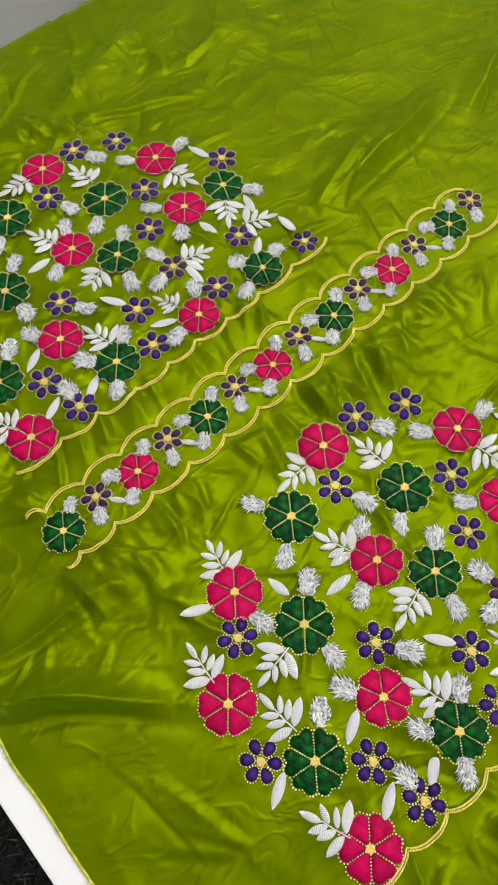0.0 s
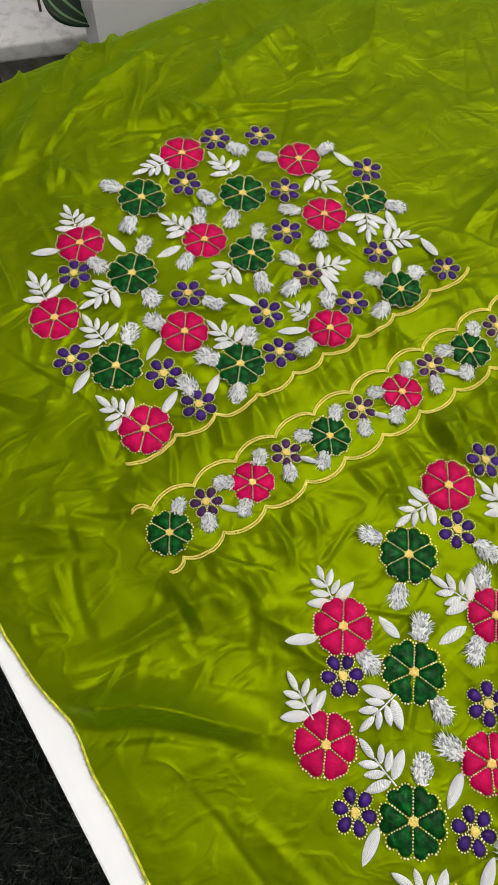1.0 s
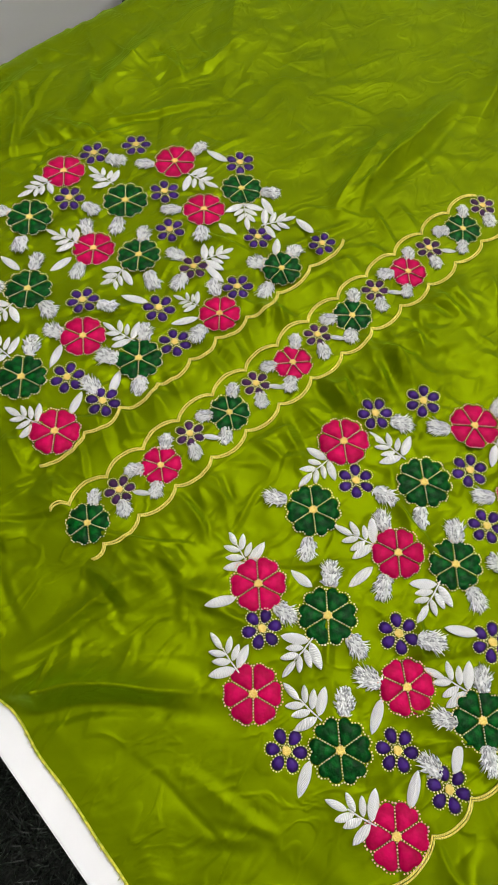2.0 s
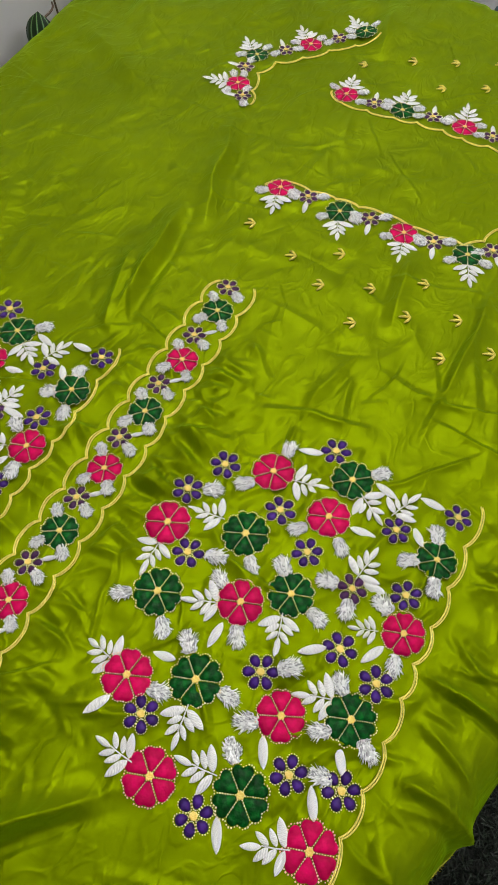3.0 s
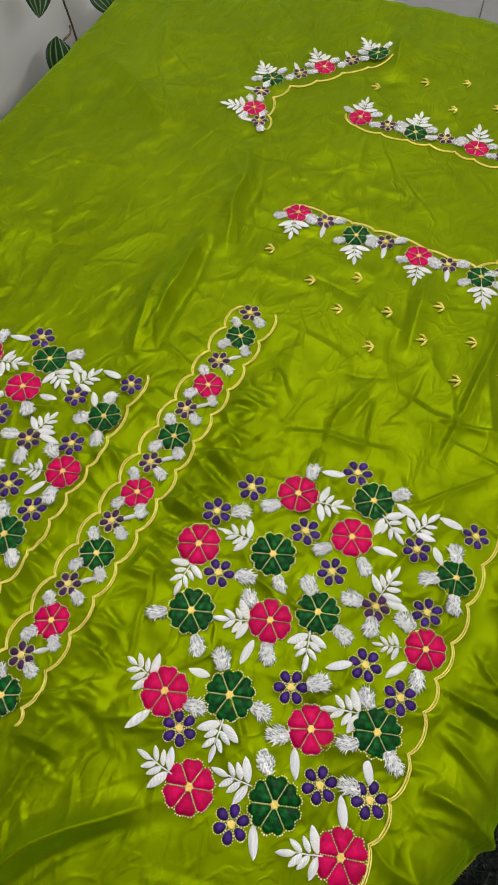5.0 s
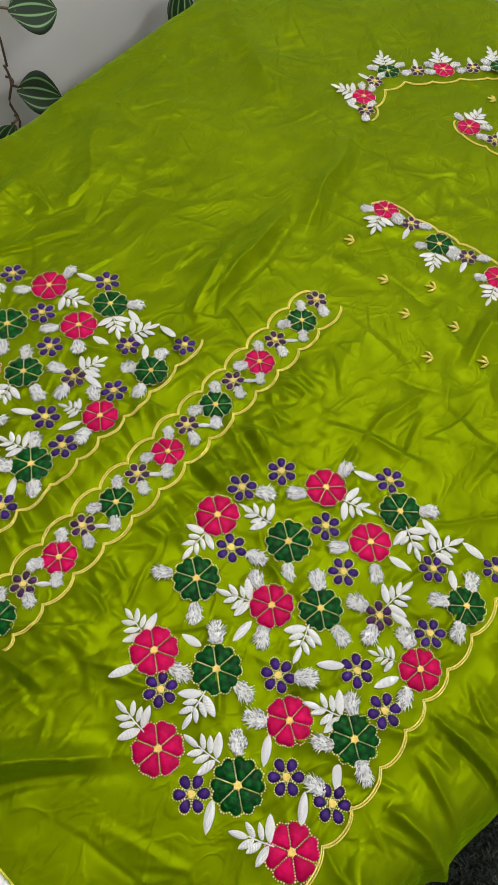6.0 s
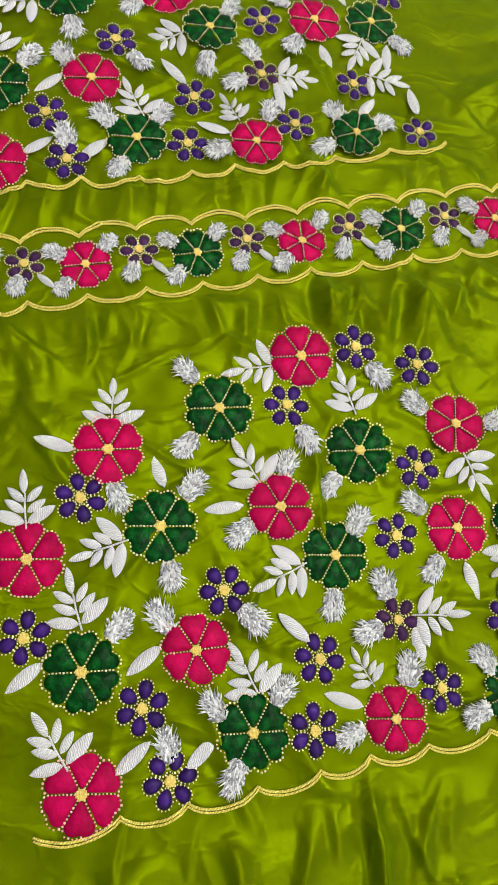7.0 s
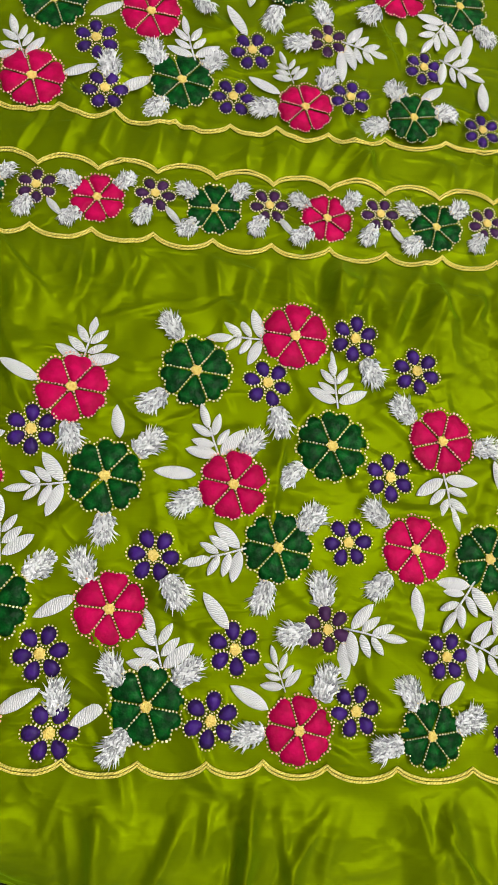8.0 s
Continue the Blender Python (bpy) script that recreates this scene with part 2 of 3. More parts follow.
# unseen panels, added to carry the light on cloth and walls
for x, y, watts, size in ADDED_LAMPS:
    lamp = thing("added_ceiling_light", "unseen flat white light panel, added to light the cloth", "ceiling light", (x, y, CEILING), "ceiling lights")
    under("frame", Shape().box((-size / 2 - 0.02, -size / 2 - 0.02, -0.02), (size / 2 + 0.02, size / 2 + 0.02, -0.001), 0.004).mesh("frame", LAMINATE, False), lamp)
    under("diffuser", Shape().box((-size / 2, -size / 2, -0.024), (size / 2, size / 2, -0.021)).mesh("diffuser", GLOW, False), lamp)
    light = bpy.data.lights.new("added_panel_light", "AREA")
    light.energy, light.size, light.color = watts, size, (1.0, 0.97, 0.93)
    new("added_panel_light", light).matrix_basis = pose(x, y, CEILING - 0.03)

# ---- the ledge and the plants ----
ledge = thing("ledge", "whitewashed stone ledge with a rough worn edge", "ledge", (0.096, 0.565, 0))
ledge.rotation_euler = (0, 0, radians(-20))
under("slab", Shape().box((-0.035, 0, 0.262), (0.2, 0.5, 0.282), 0.004).mesh("slab", STONE), ledge)
under("base", Shape().box((-0.031, 0.004, 0), (0.196, 0.49, 0.262)).mesh("base", SHADED_STONE, False), ledge)


def leaf_mesh(length, width, cup):
    """A pointed heart-shaped leaf along +y, cupped, with thickness."""
    rows, cols, verts, uvs = 14, 8, [], []
    for layer in (0.0006, -0.0006):
        for i in range(rows + 1):
            s = i / rows
            w = width / 2 * (math.sin(math.pi * min(s * 0.92 + 0.08, 1)) ** 0.75) * (1.12 - 0.35 * s)
            for j in range(cols + 1):
                k = 2 * j / cols - 1
                verts.append((w * k, length * s - 0.12 * length * (1 - abs(k)) * (1 - s) ** 3, layer - cup * length * s * s + 0.18 * w * k * k))
                uvs.append((j / cols, s))
    n = (rows + 1) * (cols + 1)
    faces = []
    for i in range(rows):
        for j in range(cols):
            a = i * (cols + 1) + j
            faces.append((a, a + 1, a + cols + 2, a + cols + 1))
            faces.append((n + a, n + a + cols + 1, n + a + cols + 2, n + a + 1))
    for i in range(rows):
        for j in (0, cols):
            a = i * (cols + 1) + j
            faces.append((a, a + cols + 1, n + a + cols + 1, n + a) if j == 0 else (a, n + a, n + a + cols + 1, a + cols + 1))
    me = mesh_of("leaf", verts, faces, LEAF)
    layer = me.uv_layers.new(name="UVMap")
    for loop in me.loops:
        layer.data[loop.index].uv = uvs[loop.vertex_index]
    return me


def vine(label, stems, leaves):
    """Hanging stems with leaves: place of the stalk's end, turn in the wall's plane, tilt off it, size."""
    ob = thing("hanging_vine", label, "plant", stems[0][0], "hanging plants")
    o = Vector(stems[0][0])
    for line in stems:
        pts = [Vector(p) - o for p in line]
        under("stem", Shape().tube([pts[0].lerp(pts[-1], i / 10) + Vector((0.003 * math.sin(i * 0.9), 0.002 * math.cos(i), 0)) for i in range(11)], 0.0014, 6).mesh("stem", STEM), ob)
    for (x, y, z), turn, tilt, size in leaves:
        under("leaf", leaf_mesh(size, size * 0.92, 0.12), ob, Matrix.Translation(Vector((x, y, z)) - o) @ pose(0, 0, 0, 90 + tilt, 0, 0) @ pose(0, 0, 0, 0, 0, turn))
    return ob


vine("hanging vine with striped dark green leaves against the white panel", [((0.664, 0.476, 0.62), (0.668, 0.470, 0.30)), ((0.668, 0.473, 0.405), (0.703, 0.462, 0.397)), ((0.664, 0.476, 0.47), (0.612, 0.462, 0.460)), ((0.668, 0.472, 0.362), (0.628, 0.462, 0.352))],
     [((0.706, 0.462, 0.400), 195, -40, 0.050), ((0.613, 0.462, 0.462), 155, -25, 0.054), ((0.625, 0.462, 0.366), 146, -30, 0.054)])
vine("hanging vine with bright striped leaves against the white panel", [((0.350, 0.482, 0.647), (0.356, 0.478, 0.387)), ((0.356, 0.478, 0.387), (0.348, 0.474, 0.317)), ((0.354, 0.478, 0.375), (0.360, 0.466, 0.361)), ((0.350, 0.480, 0.457), (0.374, 0.464, 0.443)), ((0.349, 0.474, 0.332), (0.336, 0.466, 0.325))],
     [((0.360, 0.465, 0.361), 240, -35, 0.052), ((0.374, 0.463, 0.444), 252, -35, 0.054), ((0.336, 0.465, 0.326), 122, -30, 0.044)])
vine("vine with a striped green leaf above the stone ledge", [((0.124, 0.575, 0.62), (0.126, 0.575, 0.300)), ((0.125, 0.575, 0.352), (0.134, 0.552, 0.345))], [((0.133, 0.552, 0.345), 212, -45, 0.060)])

# ---- the low table ----
TOP = 0.4175
X0, X1, Y0, Y1 = -0.1537, 0.775, -0.225, 0.335
table = thing("low_table", "low white laminate table with straight edges on dark turf", "table", ((X0 + X1) / 2, (Y0 + Y1) / 2, 0))
table.rotation_euler = (0, 0, radians(0.3))
hx, hy = (X1 - X0) / 2, (Y1 - Y0) / 2
under("tabletop", Shape().box((-hx, -hy, TOP - 0.028), (hx, hy, TOP), 0.0015).mesh("tabletop", LAMINATE, False), table)
leg = Shape().box((-0.02, -0.02, 0), (0.02, 0.02, TOP - 0.028), 0.002).mesh("leg", LAMINATE, False)
for sx in (-1, 1):
    for sy in (-1, 1):
        under("leg", leg, table, pose(sx * (hx - 0.04), sy * (hy - 0.04), 0))


# ---- the cloth: its relief ----
class Lattice:
    """Smooth noise over the plane from a seeded lattice."""

    def __init__(self, seed, n=64):
        self.g, self.n = np.random.RandomState(seed).uniform(-1, 1, (n, n)), n

    def __call__(self, x, y):
        i, j = np.floor(x).astype(int), np.floor(y).astype(int)
        u, w = x - i, y - j
        u, w = u * u * u * (u * (u * 6 - 15) + 10), w * w * w * (w * (w * 6 - 15) + 10)
        g, n = self.g, self.n
        a, b = g[i % n, j % n], g[(i + 1) % n, j % n]
        c, d = g[i % n, (j + 1) % n], g[(i + 1) % n, (j + 1) % n]
        return (a * (1 - u) + b * u) * (1 - w) + (c * (1 - u) + d * u) * w


LAT = [Lattice(s) for s in range(11, 21)]
# long soft folds: start, end, half width, height (negative: a furrow), in mm
FOLDS = [
    (200, 64, 360, 90, 6, 3.0), (335, 58, 485, 103, 7, 2.8), (204, 70, 300, 98, 4, 1.6), (425, -183, 209, -181, 3, 1.5), (110, -17, 106, -48, 4, 2.4),
    (77, -234, 66, -300, 2.2, 2.8), (-154, -26, -60, -106, 4.5, 5.8), (-72, -97, -45, -120, 5, 1.6), (-66, -16, -61, -52, 3.5, 2.0),
    (-36, -52, -18, -88, 3.5, 1.8), (160, -32, 146, -65, 4, 1.8), (215, -97, 275, -115, 4, 1.6), (484, -6, 550, 5, 4, 1.8), (72, -126, 101, -127, 3, 1.0),
    (-120, 140, -60, 100, 5, 1.6), (500, 2, 430, 9, 5, 1.8), (400, -108, 300, -125, 6, 1.8), (560, 60, 480, 40, 8, 2.0),
    (700, 330, 560, 250, 14, 2.6), (750, 40, 640, 20, 12, 3.0), (770, -30, 690, 10, 10, 3.0), (350, 320, 240, 220, 12, 2.0), (150, 330, 40, 290, 10, 2.2),
    (60, 340, -40, 250, 9, 2.0), (560, 330, 470, 180, 12, 2.0), (250, 300, 120, 260, 9, 1.8), (-130, 60, -80, 20, 7, 1.6), (330, -150, 240, -120, 6, 1.6),
    (20, -245, 10, -320, 5, 1.5), (140, -240, 150, -310, 6, 1.6), (-20, -240, -40, -310, 5, 1.6), (-130, -190, -60, -240, 9, 1.0), (150, 262, 168, 310, 4, 1.6),
]


def bell(v):
    return np.exp(-v * v)


def stitched(x, y):
    """1 where the embroidery stiffens the cloth."""
    a = bell(np.maximum(np.hypot((x - 0.07) / 0.125, (y + 0.155) / 0.095) - 0.8, 0) * 4)
    b = bell(np.maximum(np.hypot((x - 0.07) / 0.125, (y - 0.13) / 0.105) - 0.8, 0) * 4)
    c = bell(np.maximum(np.abs(y) - 0.014, 0) / 0.008) * bell(np.maximum(np.abs(x - 0.115) - 0.17, 0) / 0.01)
    return np.maximum(np.maximum(a, b), c)


def creases():
    """The large folds and many short, straight, sharp creases: start, way, length, half width, height, all in metres."""
    rng, rows = random.Random(17), []
    for x0, y0, x1, y1, half, high in FOLDS:
        rows.append((x0 / 1000, y0 / 1000, math.atan2(y1 - y0, x1 - x0), math.hypot(x1 - x0, y1 - y0) / 1000, half / 1000, 3.3 * high / 1000))
    for i in range(1250):
        x, y = rng.uniform(-0.14, 0.88), rng.uniform(-0.32, 0.46)
        way = radians(rng.choice((8, 35, -35, 82, 100, 150)) + rng.gauss(0, 16))
        k = rng.random()
        rows.append((x, y, way, 0.012 + 0.085 * k * k, 0.0011 + 0.0018 * rng.random() * (0.4 + k), rng.choice((1, 1, -0.6)) * (0.0009 + 0.0040 * rng.random() * k)))
    for i in range(420):
        x, y = rng.uniform(-0.05, 0.19), rng.choice((-0.145, 0.14)) + rng.uniform(-0.09, 0.09)
        rows.append((x, y, rng.uniform(0, 6.28), rng.uniform(0.008, 0.022), rng.uniform(0.0012, 0.0026), rng.choice((1, 1, -0.6)) * rng.uniform(0.0006, 0.0017)))
    for y in (-0.24, -0.018, 0.018, 0.046, 0.235, -0.055):
        for i in range(26):
            x = -0.06 + 0.30 * rng.random()
            away = -1 if y in (-0.24, -0.018) else 1
            rows.append((x, y + away * 0.002, radians(away * 90 + rng.gauss(0, 22)), rng.uniform(0.014, 0.05), rng.uniform(0.0018, 0.0042), rng.uniform(0.0012, 0.0034)))
    return rows


MESH_X, MESH_Y, CELL = -0.17, -0.36, 0.001
GX, GY = np.meshgrid(MESH_X + CELL * np.arange(1120), MESH_Y + CELL * np.arange(900), indexing="ij")


def relief_grid():
    x, y = GX, GY
    wx, wy = x + 0.016 * LAT[0](x * 18, y * 18), y + 0.016 * LAT[1](x * 18 + 7, y * 18 + 3)
    soft = 1 - 0.3 * stitched(x, y)
    h = 0.0016 + 0.0008 * LAT[2](wx * 13, wy * 17) + soft * (0.0006 * LAT[3](wx * 30 + 5, wy * 40 + 9) + 0.0012 * (0.5 - np.abs(LAT[7](wx * 26 + 15, wy * 36 + 4))) + 0.0007 * LAT[4](wx * 70 + 3, wy * 80 + 1))
    wob = 0.0035 * LAT[6](x * 30 + 1, y * 30 + 2)
    for x0, y0, way, length, half, high in creases():
        c, s = math.cos(way), math.sin(way)
        pad = half * 3.5 + 0.005
        i0, i1 = sorted((x0, x0 + length * c))
        j0, j1 = sorted((y0, y0 + length * s))
        w = np.s_[max(int((i0 - pad - MESH_X) / CELL), 0):max(int((i1 + pad - MESH_X) / CELL), 0) + 1, max(int((j0 - pad - MESH_Y) / CELL), 0):max(int((j1 + pad - MESH_Y) / CELL), 0) + 1]
        along = ((x[w] - x0) * c + (y[w] - y0) * s) / length
        q = ((x[w] - x0) * s - (y[w] - y0) * c + wob[w]) / half
        ends = np.clip(1 - (2 * along - 1) ** 2, 0, 1)
        shape = np.where(q > 0, np.exp(-np.abs(q) ** 1.1), np.exp(-(np.abs(q) * 0.55) ** 1.15))
        calm = 0.24 + 0.76 / (1 + math.exp((x0 - 0.25) / 0.035)) if length < 0.1 else 1.0
        if length < 0.1 and x0 < -0.04 and y0 < -0.09:
            calm = 0.35
        h[w] += soft[w] * ends * high * calm * (shape - 0.3 * bell((q - 1.9) / 0.8))
    return np.maximum(h, 0.0001)


RELIEF = relief_grid()


def relief_at(x, y):
    """Height of the cloth over the table, in metres."""
    i = np.clip((np.asarray(x, float) - MESH_X) / CELL, 0, RELIEF.shape[0] - 1.01)
    j = np.clip((np.asarray(y, float) - MESH_Y) / CELL, 0, RELIEF.shape[1] - 1.01)
    a, b = i.astype(int), j.astype(int)
    u, w = i - a, j - b
    return (RELIEF[a, b] * (1 - u) + RELIEF[a + 1, b] * u) * (1 - w) + (RELIEF[a, b + 1] * (1 - u) + RELIEF[a + 1, b + 1] * u) * w


def bend(s, edge, radius, most):
    """How far a sheet has come along and down, s along it, that goes over an edge."""
    over = np.maximum(s - (edge - radius), 0)
    a = np.minimum(over / radius, most)
    rest = np.maximum(over - radius * most, 0)
    along = np.where(over > 0, edge - radius + radius * np.sin(a) + rest * np.cos(most), s)
    return along, radius * (1 - np.cos(a)) + rest * np.sin(most)


BASE = TOP + 0.0012


def cloth_at(u, v):
    """The cloth's surface from its own flat coordinates."""
    u, v = np.asarray(u, float), np.asarray(v, float)
    far = 0.807 + 0.006 * LAT[8](v * 12, v * 0 + 4)
    top = 0.359 + 0.09 * np.maximum(u - 0.27, 0) + 0.003 * LAT[8](u * 7 + 9, u * 0 + 2)
    low = 0.274 + np.clip(0.37 * (u + 0.014), -0.005, 0.05) + 0.004 * LAT[9](u * 14 + 3, u * 0 + 6)
    x, dx = bend(u, far, 0.022, 1.35)
    yn, dn = bend(np.maximum(v, 0), top, 0.022, 1.35)
    ys, ds = bend(np.maximum(-v, 0), low, 0.030, 1.35)
    lift = relief_at(u, v) * np.clip(0.12 + (u - edge_at(v)) / 0.014, 0, 1)
    out = np.clip((dx + dn + ds) / 0.03, 0, 1)
    y = yn - ys + lift * 2 * out * np.where(v > 0, 1, -1)
    return x + lift * 2 * (dx > 0.005), y, BASE + lift - dx - dn - ds


def edge_at(v):
    """The cloth's cut edge near the table's end."""
    return -0.1385 - 0.006 * np.clip((v + 0.05) / 0.05, 0, 1) + 0.0035 * bell((v + 0.056) / 0.02) + 0.002 * LAT[5](v * 30, v * 0 + 1)


U, V = np.meshgrid(np.linspace(0, 1, 1000), np.linspace(-0.33, 0.50, 780), indexing="ij")
US = edge_at(V) + U * (0.92 - edge_at(V))
cx, cy, cz = cloth_at(US, V)
nu, nv = US.shape
grid = np.arange(nu * nv).reshape(nu, nv)
quads = np.stack([grid[:-1, :-1], grid[1:, :-1], grid[1:, 1:], grid[:-1, 1:]], -1).reshape(-1, 4).tolist()
cloth = thing("embroidered_cloth", "creased lime green silk cloth embroidered with flowers over a table", "cloth")
under("fabric", mesh_of("fabric", np.stack([cx, cy, cz], -1).reshape(-1, 3).tolist(), quads, SILK), cloth)
for name, side, n in (("selvedge", "u", nv), ("selvedge", "v", nu)):
    shape = Shape()
    pts = [(cx[0, j] - 0.0003, cy[0, j], cz[0, j] + 0.0002) for j in range(0, nv, 2)] if side == "u" else [(cx[i, 0], cy[i, 0], cz[i, 0]) for i in range(0, nu, 2)]
    rng = random.Random(4)
    shape.tube(pts, 0.0007, 5)
    for p in pts:
        for k in range(4):
            q = Vector(p) + Vector((rng.uniform(-0.001, 0.001), rng.uniform(-0.001, 0.001), 0))
            way = Vector((-1, rng.uniform(-1, 1), -0.1)) if side == "u" else Vector((rng.uniform(-1, 1), -1, -0.3))
            shape.tube([q, q + way.normalized() * rng.uniform(0.0005, 0.0015)], 0.00016, 3)
    under(name, shape.mesh(name, SELVEDGE), cloth, None, "frayed yellow selvedge thread")


def on_cloth(x, y, turn, reach, lift=0.0002):
    """A pose that lies on the cloth at (x, y), turned by degrees, clear of its creases over reach metres."""
    a = np.arange(12) * math.pi / 6
    px = np.concatenate([[x], x + reach * np.cos(a), x + 0.55 * reach * np.cos(a)])
    py = np.concatenate([[y], y + reach * np.sin(a), y + 0.55 * reach * np.sin(a)])
    h = relief_at(px, py)
    k = np.linalg.lstsq(np.stack([np.ones_like(px), px - x, py - y], 1), h, rcond=None)[0]
    over = float(np.max(h - (k[0] + k[1] * (px - x) + k[2] * (py - y))))
    n = Vector((-k[1], -k[2], 1)).normalized()
    tilt = Vector((0, 0, 1)).rotation_difference(n).to_matrix().to_4x4()
    return Matrix.Translation((x, y, BASE + k[0] + 0.75 * over + lift)) @ tilt @ pose(0, 0, 0, 0, 0, turn)


# ---- embroidery stitches ----
def heart_radius(a, notch):
    """Outline of one sixth of a flower, a from -1 to 1 across the petal."""
    return (1 - notch * math.exp(-(a / 0.22) ** 2)) * (1 - 0.17 * abs(a) ** 5)


def petal_mesh(name, R, mat, notch=0.075):
    """A padded wedge petal along +x."""
    verts, faces, cols, rows = [(0.12 * R, 0, 0.0004)], [], 12, 5
    for i in range(1, rows + 1):
        for j in range(cols + 1):
            a = 2 * j / cols - 1
            edge = heart_radius(a, notch) * R * 0.97
            r = 0.12 * R + (edge - 0.12 * R) * i / rows
            t = a * (math.pi / 6) * (1 - 0.055 / max(r / R, 0.2))
            puff = 0.0011 * (1 - abs(a) ** 3) * math.sin(math.pi * min(0.12 + 0.8 * i / rows, 1)) ** 0.6
            verts.append((r * math.cos(t), r * math.sin(t), puff * (1.0 if i < rows else 0.25) + 0.0001))
    for j in range(cols):
        faces.append((0, 1 + j, 2 + j))
    for i in range(rows - 1):
        for j in range(cols):
            a = 1 + i * (cols + 1) + j
            faces.append((a, a + cols + 1, a + cols + 2, a + 1))
    n = len(verts)
    rim = [1 + (rows - 1) * (cols + 1) + j for j in range(cols + 1)]
    for j in rim:
        x, y, z = verts[j]
        verts.append((x, y, -0.0004))
    for j in range(cols):
        faces.append((rim[j], n + j, n + j + 1, rim[j + 1]))
    return mesh_of(name, verts, faces, mat)


def wheel_beads(name, R, mat, seed, notch=0.075):
    """Beads round the outline and along the spokes of a six-petalled flower."""
    rng, shape = random.Random(seed), Shape()
    for k in range(6):
        n = int(R / 0.00142)
        for i in range(n):
            a = 2 * (i + 0.5) / n - 1
            t = k * math.pi / 3 + a * math.pi / 6
            r = heart_radius(a, notch) * R * rng.uniform(0.985, 1.02)
            shape.bead((r * math.cos(t), r * math.sin(t), 0.0006), 0.00054 * rng.uniform(0.7, 1.15))
        t = (k + 0.5) * math.pi / 3
        for i in range(int(R * 0.78 / 0.0014)):
            r = 0.16 * R + i * 0.0014
            w = rng.uniform(-0.0001, 0.0001)
            shape.bead((r * math.cos(t) - w * math.sin(t), r * math.sin(t) + w * math.cos(t), 0.0009), 0.00047 * rng.uniform(0.75, 1.15))
    return shape.mesh(name, mat)


def centre_mesh(name, R, mat, seed):
    rng, shape = random.Random(seed), Shape()
    for i in range(34):
        a, r = i * 2.4, R * math.sqrt(i / 34)
        shape.bead((r * math.cos(a), r * math.sin(a), 0.0012 + 0.0003 * rng.random()), 0.00062)
    return shape.mesh(name, mat)


def oval_mesh(name, R, mat):
    """A padded oval petal along +x."""
    verts, faces, cols, rows = [(0.63 * R, 0, 0.0013)], [], 14, 3
    for i in range(1, rows + 1):
        for j in range(cols):
            t = 2 * math.pi * j / cols
            s = i / rows
            verts.append((0.63 * R + s * 0.33 * R * math.cos(t), s * (0.26 + 0.05 * math.cos(t)) * R * math.sin(t), 0.0013 * (1 - s ** 3) - 0.0002 * (i == rows)))
    for j in range(cols):
        faces.append((0, 1 + j, 1 + (j + 1) % cols))
        for i in range(rows - 1):
            a, b = 1 + i * cols + j, 1 + i * cols + (j + 1) % cols
            faces.append((a, a + cols, b + cols, b))
    return mesh_of(name, verts, faces, mat)


def oval_beads(name, R, mat, seed):
    rng, shape = random.Random(seed), Shape()
    for k in range(6):
        c, s = math.cos(k * math.pi / 3), math.sin(k * math.pi / 3)
        for i in range(16):
            t = 2 * math.pi * i / 16
            x, y = 0.62 * R + 0.375 * R * math.cos(t), (0.285 + 0.06 * math.cos(t)) * R * math.sin(t)
            shape.bead((c * x - s * y, s * x + c * y, 0.0005), 0.00042 * rng.uniform(0.75, 1.15))
    return shape.mesh(name, mat)


def almond(shape, base, way, length, width, high):
    """A padded pointed leaf from base along way, with a sunk midrib."""
    way = Vector((*way, 0)).normalized()
    side = Vector((-way.y, way.x, 0))
    rows, cols = 9, 4
    verts, faces = [], []
    for i in range(rows + 1):
        s = i / rows
        w = width / 2 * (math.sin(math.pi * s ** 0.9) ** 0.62 if 0 < s < 1 else 0.03)
        for j in range(cols + 1):
            k = 2 * j / cols - 1
            z = high * math.sin(math.pi * min(max(s, 0.06), 0.94)) ** 0.5 * (1 - k * k * 0.95) * (0.8 if j == cols // 2 else 1.0)
            verts.append(Vector((*base, 0)) + way * (length * s) + side * (w * k) + Vector((0, 0, z)))
    for i in range(rows):
        for j in range(cols):
            a = i * (cols + 1) + j
            faces.append((a, a + 1, a + cols + 2, a + cols + 1)[::-1])
    return shape.add(verts, faces)


